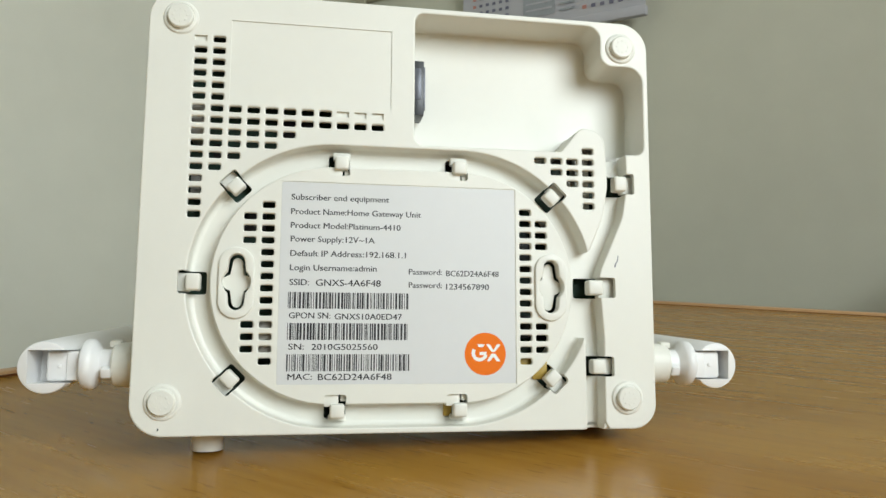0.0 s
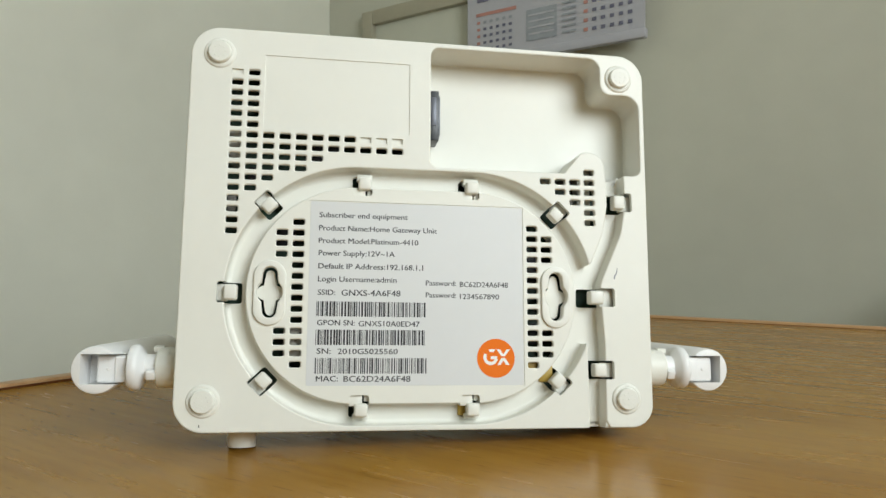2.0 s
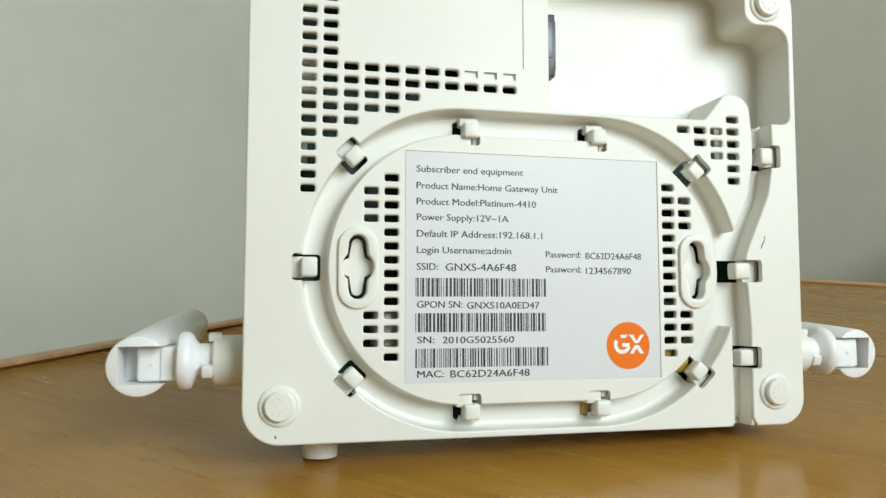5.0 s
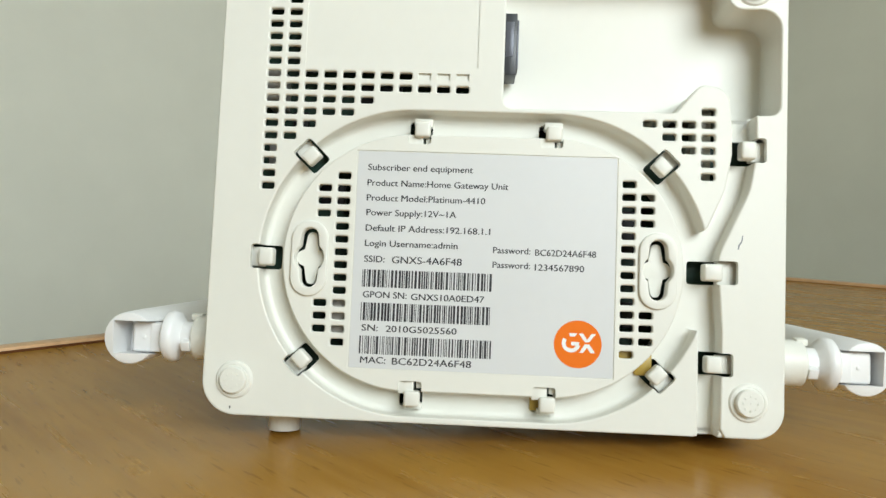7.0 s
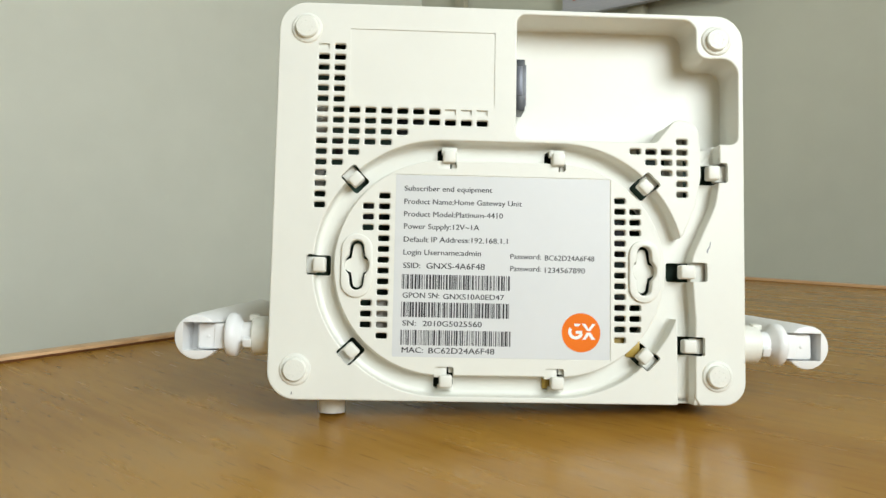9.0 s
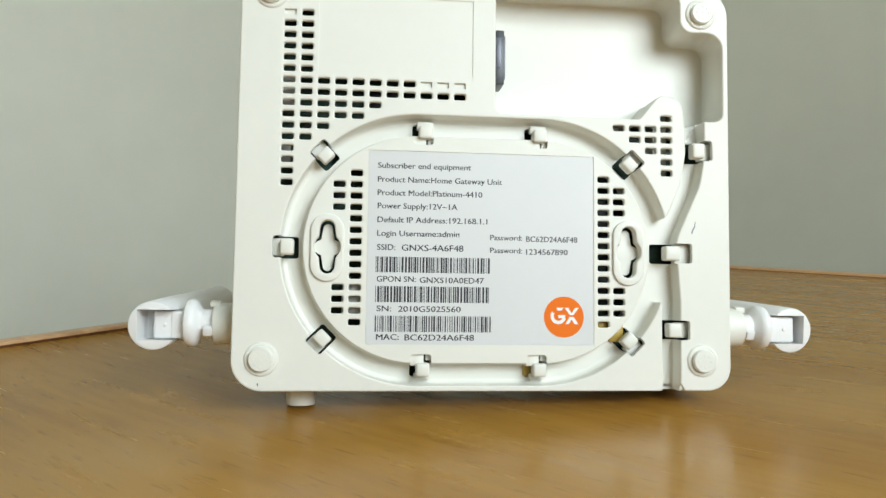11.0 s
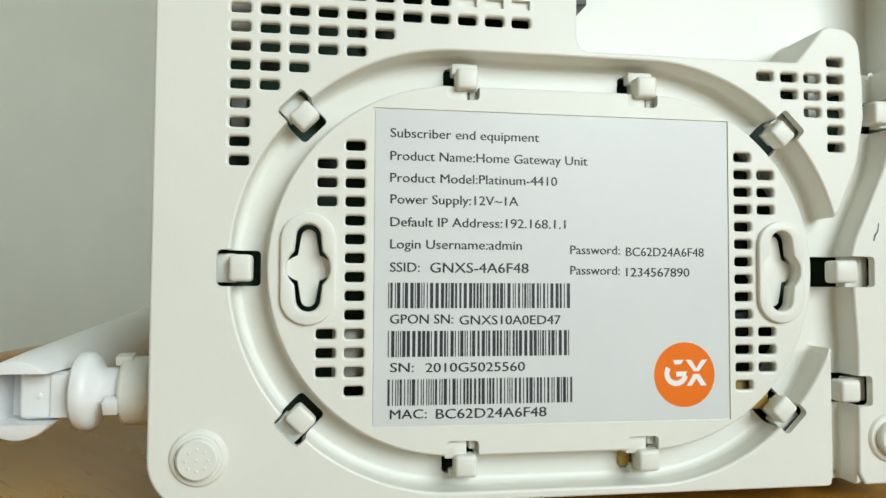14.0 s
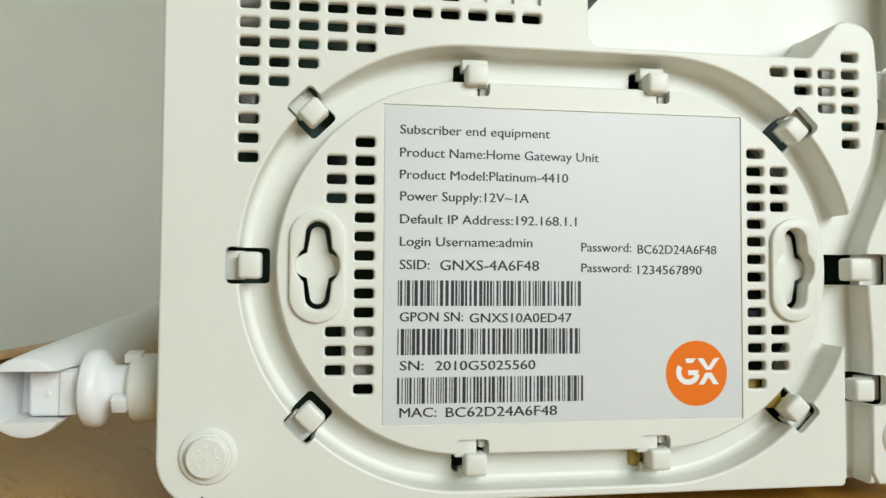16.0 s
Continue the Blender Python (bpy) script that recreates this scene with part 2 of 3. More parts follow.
def rim(bm, pts, y0, y1, closed=False, side=1, fillet=1.6, thick=1.2):
    """A wall that follows a run of points from the face at y0 down to y1, with a fillet at its foot (millimetres)."""
    n = len(pts)
    nor = []
    for k in range(n):
        a = pts[k - 1] if (k or closed) else pts[k]
        b = pts[(k + 1) % n] if (k < n - 1 or closed) else pts[k]
        d = (Vector(b) - Vector(a)).normalized()
        nor.append(Vector((-d.y, d.x)) * side)
    rows = [(-thick, y0), (0, y0), (0, y1 - fillet)]
    rows += [(fillet * (1 - math.cos(q)), y1 - fillet + fillet * math.sin(q)) for q in (0.4, 0.8, 1.2, 1.5708)]
    rows += [(fillet, y1 + 0.6), (-thick, y1 + 0.6)]
    grid = [[bm.verts.new(((p[0] + m.x * o) / 1000, y / 1000, (p[1] + m.y * o) / 1000)) for o, y in rows] for p, m in zip(pts, nor)]
    for k in range(n if closed else n - 1):
        g, h = grid[k], grid[(k + 1) % n]
        for j in range(len(rows)):
            bm.faces.new((g[j], h[j], h[(j + 1) % len(rows)], g[(j + 1) % len(rows)]))
    if not closed:
        bm.faces.new(grid[0])
        bm.faces.new(grid[-1][::-1])
    return bm


def lettering(name, text, x0, x1, zc, cap, y, mat, parent, label=""):
    """A line of print from x0 to x1, centred at height zc, with capitals of the given height (millimetres)."""
    cu = bpy.data.curves.new(name, "FONT")
    cu.body, cu.fill_mode, cu.resolution_u = text, "FRONT", 3
    cu.extrude, cu.offset = 0, 0.0
    ob = bpy.data.objects.new(name, cu)
    scene.collection.objects.link(ob)
    me = bpy.data.meshes.new_from_object(ob.evaluated_get(bpy.context.evaluated_depsgraph_get()))
    bpy.data.objects.remove(ob)
    co = np.empty(len(me.vertices) * 3)
    me.vertices.foreach_get("co", co)
    co = co.reshape(-1, 3)
    left, right = co[:, 0].min(), co[:, 0].max()
    out = np.empty_like(co)
    out[:, 0] = (x0 + (co[:, 0] - left) * (x1 - x0) / (right - left)) / 1000
    out[:, 1] = y / 1000
    out[:, 2] = (zc + (co[:, 1] - 0.345) * cap / 0.69) / 1000
    me.vertices.foreach_set("co", out.ravel())
    bm = bmesh.new()
    bm.from_mesh(me)
    copy = bmesh.ops.duplicate(bm, geom=bm.faces[:] + bm.edges[:] + bm.verts[:])["geom"]      # a second strike makes the strokes heavier
    bmesh.ops.translate(bm, verts=[v for v in copy if isinstance(v, bmesh.types.BMVert)], vec=(0.10e-3, -0.006e-3, 0.03e-3))
    return part(name, bm, mat, parent, label, smooth=0)


# ---- the room ----
def wall_with_hole(name, x0, x1, y0, y1, hole, mat):
    """A wall slab along local y with one opening (y from, to, z from, to)."""
    bm = bmesh.new()
    a, b, c, d = hole
    box(bm, x0, x1, y0, a, FLOOR, CEILING)
    box(bm, x0, x1, b, y1, FLOOR, CEILING)
    box(bm, x0, x1, a, b, FLOOR, c)
    box(bm, x0, x1, a, b, d, CEILING)
    ob = part(name, bm, mat, smooth=0)
    ob.matrix_world = ROOM
    return tagged(ob, kind="structure")


def plain_slab(name, x0, x1, y0, y1, z0, z1, mat):
    ob = part(name, box(bmesh.new(), x0, x1, y0, y1, z0, z1), mat, smooth=0)
    ob.matrix_world = ROOM
    return tagged(ob, kind="structure")


plain_slab("floor", WALL_L - 0.15, WALL_R + 0.15, WALL_BACK - 0.15, WALL_FAR + 0.15, FLOOR - 0.1, FLOOR, TILE)
plain_slab("ceiling", WALL_L - 0.15, WALL_R + 0.15, WALL_BACK - 0.15, WALL_FAR + 0.15, CEILING, CEILING + 0.1, CEIL)
plain_slab("wall_west", WALL_L - 0.15, WALL_L, WALL_BACK, WALL_FAR, FLOOR, CEILING, WALL_LIT)
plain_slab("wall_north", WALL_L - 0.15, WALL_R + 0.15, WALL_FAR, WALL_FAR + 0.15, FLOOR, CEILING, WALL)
plain_slab("wall_south", WALL_L - 0.15, WALL_R + 0.15, WALL_BACK - 0.15, WALL_BACK, FLOOR, CEILING, WALL_LIT)
wall_with_hole("wall_east", WALL_R, WALL_R + 0.15, WALL_BACK, WALL_FAR, WIN, WALL_LIT)


def window():
    a, b, c, d = WIN
    w = thing("added_window_1", "white-framed window added out of view as the light source", "window", ROOM, kind="structure")
    x0, x1 = WALL_R + 0.09, WALL_R + 0.13
    for n, (p, q, r, s) in {"jamb": (a, a + 0.05, c, d), "jamb_b": (b - 0.05, b, c, d), "rail": (a + 0.05, b - 0.05, c, c + 0.05), "rail_b": (a + 0.05, b - 0.05, d - 0.05, d), "mullion": ((a + b) / 2 - 0.025, (a + b) / 2 + 0.025, c + 0.05, d - 0.05)}.items():
        part(n.replace("_b", ""), box(bmesh.new(), x0, x1, p, q, r, s, 0.004), CEIL, w)
    for p, q in ((a + 0.05, (a + b) / 2 - 0.025), ((a + b) / 2 + 0.025, b - 0.05)):
        g = part("pane", box(bmesh.new(), x0 + 0.015, x0 + 0.02, p, q, c + 0.05, d - 0.05), GLASS, w, smooth=0)
        g.visible_shadow = False


window()


def table():
    """Veneered table with a lipped edge; its far corner points away from the camera."""
    t = thing("table", "brown wood-veneer table with a glossy varnished top", "table", ROOM)
    xa, xb, ya, yb = -0.408, 0.78, -0.75, 0.77
    part("tabletop", box(bmesh.new(), xa + 0.0112, xb - 0.0112, ya + 0.0112, yb - 0.0112, -0.028, 0, 0.0008), TABLE, t)
    for n, b in (("lipping", (xa, xa + 0.010, ya, yb)), ("lipping", (xb - 0.010, xb, ya, yb)), ("lipping", (xa + 0.010, xb - 0.010, ya, ya + 0.010)), ("lipping", (xa + 0.010, xb - 0.010, yb - 0.010, yb))):
        part(n, box(bmesh.new(), *b, -0.030, 0.0027, 0.0011), EDGE, t, "pale solid-wood edge strip")
    for b in ((xa + 0.0101, xa + 0.0111, ya + 0.0101, yb - 0.0101), (xb - 0.0111, xb - 0.0101, ya + 0.0101, yb - 0.0101), (xa + 0.0112, xb - 0.0112, ya + 0.0101, ya + 0.0111), (xa + 0.0112, xb - 0.0112, yb - 0.0111, yb - 0.0101)):
        part("seam", box(bmesh.new(), *b, -0.02, 0.0003 if b[3] - b[2] < 0.01 else 0.0010), SEAM, t, "dark brown seam along the edge strip", smooth=0)
    for x in (xa + 0.05, xb - 0.10):
        for y in (ya + 0.05, yb - 0.10):
            part("leg", box(bmesh.new(), x, x + 0.05, y, y + 0.05, FLOOR, -0.028, 0.003), TABLE, t)
    for y in (ya + 0.06, yb - 0.08):
        part("apron", box(bmesh.new(), xa + 0.10, xb - 0.10, y, y + 0.02, -0.11, -0.028, 0.002), TABLE, t)


table()

# ---- the router, in millimetres: x along its face, y into it, z up ----
FACE_AT = Vector((0.0348, 0.2467, -0.0406))
router = thing("router", "cream plastic home gateway router leaning back, underside facing out", "router", BASE @ Matrix.Translation(FACE_AT))
X0, X1, Z0, Z1, DEEP = -89.5, 86.5, 8.7, 156.7, 34.0
GC, GH, GR, IR = Vector((-5.05, 57.9)), 21.8, 47.2, 39.8     # fibre groove: centre, half straight, outer and inner radius
GROOVE, POCKET = 6.6, 16.6


def stadium(r, a0, a1, steps):
    """Points of the race track of radius r, from angle a0 to a1 degrees (counter-clockwise)."""
    out = []
    for k in range(steps + 1):
        q = radians(a0 + (a1 - a0) * k / steps)
        c, s = math.cos(q), math.sin(q)
        out.append(Vector((GC.x + (GH if c > 1e-6 else -GH if c < -1e-6 else 0) + r * c, GC.y + r * s)))
    return out


def slot(x, z, w=4.1, h=2.1):
    return rounded([(x - w / 2, z - h / 2, 0.6), (x + w / 2, z - h / 2, 0.6), (x + w / 2, z + h / 2, 0.6), (x - w / 2, z + h / 2, 0.6)], 3)


# the inlet: channel up from the lower rim, pocket, raised lug, channel down, then the groove's outer edge
channel_right = rounded([(67.6, -20, 0), (67.6, 9.3, 0), (67.8, 40.0, 9), (66.3, 62.5, 14), (75.6, 83.0, 16), (77.7, 95.0, 9), (77.5, 106.6, 0.6), (90, 106.6, 0)])[1:-1]
pocket_edge = rounded([(77.5, 90, 0), (77.5, 106.6, 0.6), (84.7, 106.7, 3), (85.0, 140.0, 6), (68.8, 139.6, 4.5), (68.9, 154.7, 5), (0, 154.6, 3.2), (0, 106.6, 3.2), (53.2, 106.6, 1.5), (60.7, 115.9, 3.6), (69.3, 114.5, 6.2), (70.3, 102.0, 1), (70.3, 96.0, 0)])[9:-1]
channel_left = rounded([(70.3, 106.0, 0), (70.4, 94.0, 8), (68.4, 83.0, 14), (63.4, 71.5, 0.8), (58, 60, 0)])[1:-1]
groove_edge = stadium(GR, 15.5, 338.0, 120)
channel_low = [Vector((61.0, 38.6)), Vector((61.1, 9.3))]
outer = [(69.2, Z0, 0.5), (X1, Z0, 10.5), (X1 + 0.7, Z1, 10.5), (X0, Z1, 10.5), (X0, Z0, 10.5), (60.2, Z0, 0.5)]
rim_pts = rounded(outer, 12)
plate_loop = rim_pts + [Vector((61.1, Z0 + 2.0))] + channel_low[:1] + groove_edge[::-1] + channel_left[::-1] + pocket_edge[::-1] + channel_right[::-1][1:-1] + [Vector((67.6, Z0 + 2.7))]

COL, ROW = (lambda c: -72.6 + 5.98 * (c - 1)), (lambda r: 140.0 - 4.0 * r)
vents = [(1, r) for r in range(1, 16)] + [(2, r) for r in range(0, 12)] + [(c, 6) for c in range(3, 9)] + [(c, 7) for c in range(3, 12)]
vents += [(c, 8) for c in range(3, 7)] + [(c, 9) for c in range(3, 6)] + [(3, 10)]
corner_vents = [(45.3, 103.0), (51.3, 103.0), (57.2, 103.0), (51.3, 99.0), (57.2, 99.0), (57.2, 95.0)] + [(63.1, 107.1 - 4.03 * k) for k in range(6)]
plate_holes = [slot(COL(c), ROW(r)) for c, r in vents] + [slot(x, z) for x, z in corner_vents]
island_vents = [(-48.6, 83.9 - 3.98 * k) for k in range(14)] + [(-54.5, 83.9 - 3.98 * k) for k in (1, 2, 3, 10, 11, 12)]
island_vents += [(39.6, 84.0 - 4.0 * k) for k in range(14)] + [(45.3, 84.0 - 4.0 * k) for k in (1, 2, 3, 10, 11, 12)]

# clips over the groove: centre, way outwards in degrees, length of the window along it, its width
CLIPS = [(-25.5, 98.7, 90, 8.2, 7.2), (15.5, 98.7, 90, 8.2, 7.2), (49.9, 90.2, 45, 8.0, 7.1), (49.5, 25.9, -45, 8.0, 7.1), (15.3, 17.1, -90, 8.2, 7.2),
         (-25.4, 17.2, -90, 8.2, 7.2), (-59.8, 26.2, -135, 8.0, 7.1), (-72.5, 57.8, 180, 8.3, 7.6), (-59.8, 90.3, 135, 8.0, 7.1),
         (65.7, 57.9, 0, 13.6, 7.2), (66.2, 30.2, 0, 10.4, 7.0), (75.8, 95.7, 0, 9.8, 7.6)]


def clip_frame(c):
    """Pose of a clip: local x points outwards, local y along the groove, local z out of the face."""
    x, z, a, _, _ = c
    q = radians(a)
    ax, ay = Vector((math.cos(q), 0, math.sin(q))), Vector((-math.sin(q), 0, math.cos(q)))
    az = ax.cross(ay)
    return Matrix(((ax.x, ay.x, az.x, x / 1000), (ax.y, ay.y, az.y, 0), (ax.z, ay.z, az.z, z / 1000), (0, 0, 0, 1)))


def clip_cutters():
    bm = bmesh.new()
    for c in CLIPS:
        w, h = c[3] / 2000, c[4] / 2000
        box(bm, -w, w, -h, h, -0.0105, 0.004, 0.0009, clip_frame(c))
    return bm


mm = 0.001
cutters = clip_cutters()
box(cutters, -62.7 * mm, -8.2 * mm, -2 * mm, 0.35 * mm, 118.9 * mm, 147.0 * mm)        # shallow field for a sticker
for c, r in ((1, 0), (9, 6), (10, 6), (11, 6)):                                          # slots that do not go through
    x, z = COL(c), ROW(r)
    box(cutters, (x - 2.05) * mm, (x + 2.05) * mm, -2 * mm, 1.0 * mm, (z - 1.05) * mm, (z + 1.05) * mm)
plate = cut(slab("face_plate", [plate_loop] + plate_holes, 0, 2.0, 0.55), cutters)
part("face_plate", plate, CREAM, router, smooth=40, flat=True)

# side walls with cooling slits on one flank
side = slab("side_shell", [rounded([(X0, Z0, 10.5), (X1, Z0, 10.5), (X1 + 0.7, Z1, 10.5), (X0, Z1, 10.5)], 12), rounded([(X0 + 2, Z0 + 2, 8.6), (X1 - 2, Z0 + 2, 8.6), (X1 - 1.3, Z1 - 2, 8.6), (X0 + 2, Z1 - 2, 8.6)], 12)], 1.2, DEEP, 0.3)
slits = bmesh.new()
for k in range(18):
    box(slits, (X0 - 3) * mm, (X0 + 4) * mm, 5 * mm, 26 * mm, (34 + 5 * k) * mm, (36.6 + 5 * k) * mm)
box(slits, 61.3 * mm, 67.4 * mm, -2 * mm, GROOVE * mm, 0, 20 * mm)                       # the channel leaves through the lower side
part("side_shell", cut(side, slits), CREAM, router, smooth=40)
part("top_cover", slab("top_cover", [rounded([(X0, Z0, 10.5), (X1, Z0, 10.5), (X1 + 0.7, Z1, 10.5), (X0, Z1, 10.5)], 12)], DEEP, DEEP + 2.5, 1.0), CREAM, router)

# walls and floors of the groove, the channel and the pocket
bm = bmesh.new()
rim(bm, groove_edge, 0.8, GROOVE, side=1, fillet=1.6)
rim(bm, channel_right, 0.8, GROOVE, side=1, fillet=0.6)
rim(bm, channel_left, 0.8, GROOVE, side=1, fillet=0.6)
rim(bm, channel_low, 0.8, GROOVE, side=1, fillet=1.0)
part("groove_wall", cut(mesh_of("groove_wall", bm), clip_cutters()), CREAM, router, smooth=40)
bm = bmesh.new()
rim(bm, pocket_edge, 0.8, POCKET, side=1, fillet=0.5)
rim(bm, [Vector((70.6, 106.4)), Vector((77.4, 106.4))], GROOVE, POCKET, side=1, fillet=1.0)
part("pocket_wall", bm, CREAM, router, smooth=40)
pocket_floor = [Vector(p) for p in pocket_edge] + [Vector((70.3, 106.0)), Vector((77.5, 106.0))]
part("pocket_floor", slab("pocket_floor", [pocket_floor], POCKET, POCKET + 1.2), CREAM, router)
floor_loop = groove_edge + [Vector((61.1, 38.6)), Vector((61.1, 9.6)), Vector((67.6, 9.6))] + channel_right[1:-1] + [Vector((77.5, 106.4)), Vector((70.3, 106.4))] + channel_left
inner_hole = stadium(IR - 1.5, 0, 359, 90)
part("groove_floor", cut(slab("groove_floor", [floor_loop, inner_hole], GROOVE, GROOVE + 1.4), clip_cutters()), CREAM, router)


# the raised field inside the groove
def keyhole(x, grow=0.0):
    """Double-ended keyhole outline about z = 57.9."""
    out = []
    for c, r, a0, a1 in ((6.6, 2.55, 10, 170), (0, 4.5, 130, 230), (-6.6, 2.55, 190, 350), (0, 4.5, 310, 410)):
        for k in range(11):
            q = radians(a0 + (a1 - a0) * k / 10)
            out.append(Vector((x + (r + grow) * math.cos(q), 57.9 + c + (r + grow) * math.sin(q))))
    return out


def capsule(x, half, r):
    pts = [Vector((x + r * math.cos(radians(10 * k)), 57.7 + half + r * math.sin(radians(10 * k)))) for k in range(19)]
    return pts + [Vector((x - r * math.cos(radians(10 * k)), 57.7 - half - r * math.sin(radians(10 * k)))) for k in range(19)]


ISLAND = 0.5
cutters = clip_cutters()
box(cutters, -44.9 * mm, 36.1 * mm, -2 * mm, (ISLAND + 0.3) * mm, 24.4 * mm, 92.2 * mm)
island = slab("label_field", [stadium(IR, 0, 359, 120), keyhole(-58.2), keyhole(48.6)] + [slot(x, z) for x, z in island_vents], ISLAND, ISLAND + 2.0, 0.5)
part("label_field", cut(island, cutters), CREAM, router, smooth=40, flat=True)
bm = bmesh.new()
rim(bm, stadium(IR, 0, 359, 120), ISLAND + 0.8, GROOVE, closed=True, side=-1, fillet=1.2)
part("field_wall", cut(mesh_of("field_wall", bm), clip_cutters()), CREAM, router, smooth=40)
for x in (-58.2, 48.6):
    part("keyhole_rim", slab("keyhole_rim", [capsule(x, 6.0, 5.7), keyhole(x, 0.1)], ISLAND - 1.0, ISLAND + 3.2, 0.4), CREAM, router)
    part("keyhole_cup", slab("keyhole_cup", [keyhole(x, -0.95)], 3.3, 7.0, 0.2), CREAM, router)
    part("keyhole_web", slab("keyhole_web", [[Vector((x + 5.0 * math.cos(radians(10 * k)), 57.9 + 3.0 * math.sin(radians(10 * k)))) for k in range(36)]], 3.32, 7.0, 0.1), CREAM, router)


# clips
def clip(c):
    m = clip_frame(c)
    w, h = c[3] / 2000, c[4] / 2000
    upright = abs(c[2]) == 90
    t0, t1 = (-0.50 * w, 0.34 * w) if c[3] > 12 else (-0.56 * w, 0.40 * w) if c[2] == 0 else (-0.46 * w, 0.70 * w) if c[2] == 90 else (-0.28 * w, 0.86 * w) if upright else (-0.70 * w, 0.40 * w)
    off = {90: -0.0008, -90: 0.0007}.get(c[2], 0.0) + (0.0004 if c[2] == -90 and c[0] > 0 else 0.0)      # the pads on the straights sit off centre
    k, a = 0.67 if upright else 0.73, 1.04 if c[3] > 12 else 0.80
    ob = part("clip", box(bmesh.new(), t0, t1, off - k * h, off + k * h, -0.0042, 0.0004, 0.0008, m, 3), CREAM, router)
    part("clip_arm", box(bmesh.new(), t1 - 0.0008, w + 0.0006, off - a * h, off + a * h, -0.0066, -0.0036 if upright else -0.0032, 0.0003, m), CREAM, ob)
    part("clip_stem", box(bmesh.new(), t0 + 0.4 * w, t1 - 0.0003, off - 0.5 * h, off + 0.5 * h, -0.0072, -0.0038, 0.0002, m), CREAM, ob)
    if upright:
        # a root fills most of the notch in the raised field, a lower ledge the rest
        g = 1 if c[2] == 90 else -1
        part("clip_root", box(bmesh.new(), -w - 0.0003, t0 + 0.0010, *sorted((g * 1.02 * h, -g * 0.30 * h)), -0.0062, -0.0016, 0.0003, m), CREAM, ob)
        part("clip_ledge", box(bmesh.new(), -w - 0.0003, -0.45 * w, *sorted((-g * 1.02 * h, -g * 0.50 * h)), -0.0062, -0.0028, 0.0002, m), CREAM, ob)


for c in CLIPS:
    clip(c)


# feet: a stepped disc with nine small pips
def foot(x, z):
    m = Matrix.Translation((x * mm, 0, z * mm)) @ Matrix.Rotation(radians(90), 4, "X")
    bm = bmesh.new()
    lathe(bm, [(5.9 * mm, -1 * mm), (5.8 * mm, 0.1 * mm), (5.35 * mm, 0.6 * mm), (4.75 * mm, 0.75 * mm), (4.6 * mm, 0.55 * mm), (4.2 * mm, 0.6 * mm), (4.1 * mm, 1.9 * mm), (3.75 * mm, 2.3 * mm), (0.2 * mm, 2.4 * mm)], m)
    ob = part("foot", bm, CREAM, router, "cream rubber foot with small raised pips", smooth=30)
    for k in range(9):
        px, pz = (0, 0) if k == 8 else (2.2 * math.cos(k * math.pi / 4), 2.2 * math.sin(k * math.pi / 4))
        part("pip", lathe(bmesh.new(), [(0.34 * mm, 2.25 * mm), (0.28 * mm, 2.48 * mm), (0.12 * mm, 2.54 * mm)], m @ Matrix.Translation((px * mm, pz * mm, 0)), 8), CREAM, ob)


for x, z in ((-79.2, 146.6), (76.6, 146.7), (-79.4, 19.5), (75.8, 19.4)):
    foot(x, z)

# what shows through the slots
board = part("circuit_board", slab("circuit_board", [[Vector((X0 + 4, Z0 + 4)), Vector((X1 - 4, Z0 + 4)), Vector((X1 - 4, 103)), Vector((-3, 103)), Vector((-3, Z1 - 4)), Vector((X0 + 4, Z1 - 4))]], 13.5, 15.0), BOARD, router, "dark green circuit board seen through slots", smooth=0)
for x, z, w, h, d, mat in ((-73.0, 112.4, 5.5, 11.5, 8.5, SHIELD), (-74, 92, 3, 9, 3.5, SHIELD), (-60, 128, 9, 9, 2, CHIP), (-40, 112, 14, 8, 2, CHIP), (-49.6, 40.2, 7.0, 11.0, 8.5, SHIELD), (-54, 80, 8, 8, 2, CHIP), (42, 70, 10, 14, 2.5, CHIP), (62, 95, 6, 7, 3, SHIELD), (44, 44, 8, 8, 3, CHIP), (-66, 104, 5, 5, 2, CHIP)):
    part("component", box(bmesh.new(), (x - w / 2) * mm, (x + w / 2) * mm, (13.5 - d) * mm, 13.5 * mm, (z - h / 2) * mm, (z + h / 2) * mm, 0.0002), mat, board)
part("glue_blob", slab("glue_blob", [slot(39.6, 32.0, 4.6, 2.6)], 3.2, 4.2, 0.2), AMBER, router)
for x0, x1, z0, z1 in ((11.5, 14.4, 13.4, 18.4), (43.2, 48.6, 25.6, 32.6)):
    part("glue_blob", box(bmesh.new(), x0 * mm, x1 * mm, 5.4 * mm, 10.2 * mm, z0 * mm, z1 * mm, 0.0006), AMBER, router)
# cream blocks added behind the corner slots, for light bounced off the pocket wall
part("slot_backing", box(bmesh.new(), 60.6 * mm, 65.8 * mm, 6.5 * mm, 13 * mm, 84 * mm, 109.5 * mm, 0.0003), CREAM, router)
part("slot_backing", box(bmesh.new(), 42.6 * mm, 47.6 * mm, 6.0 * mm, 13 * mm, 101.3 * mm, 104.8 * mm, 0.0003), CREAM, router)

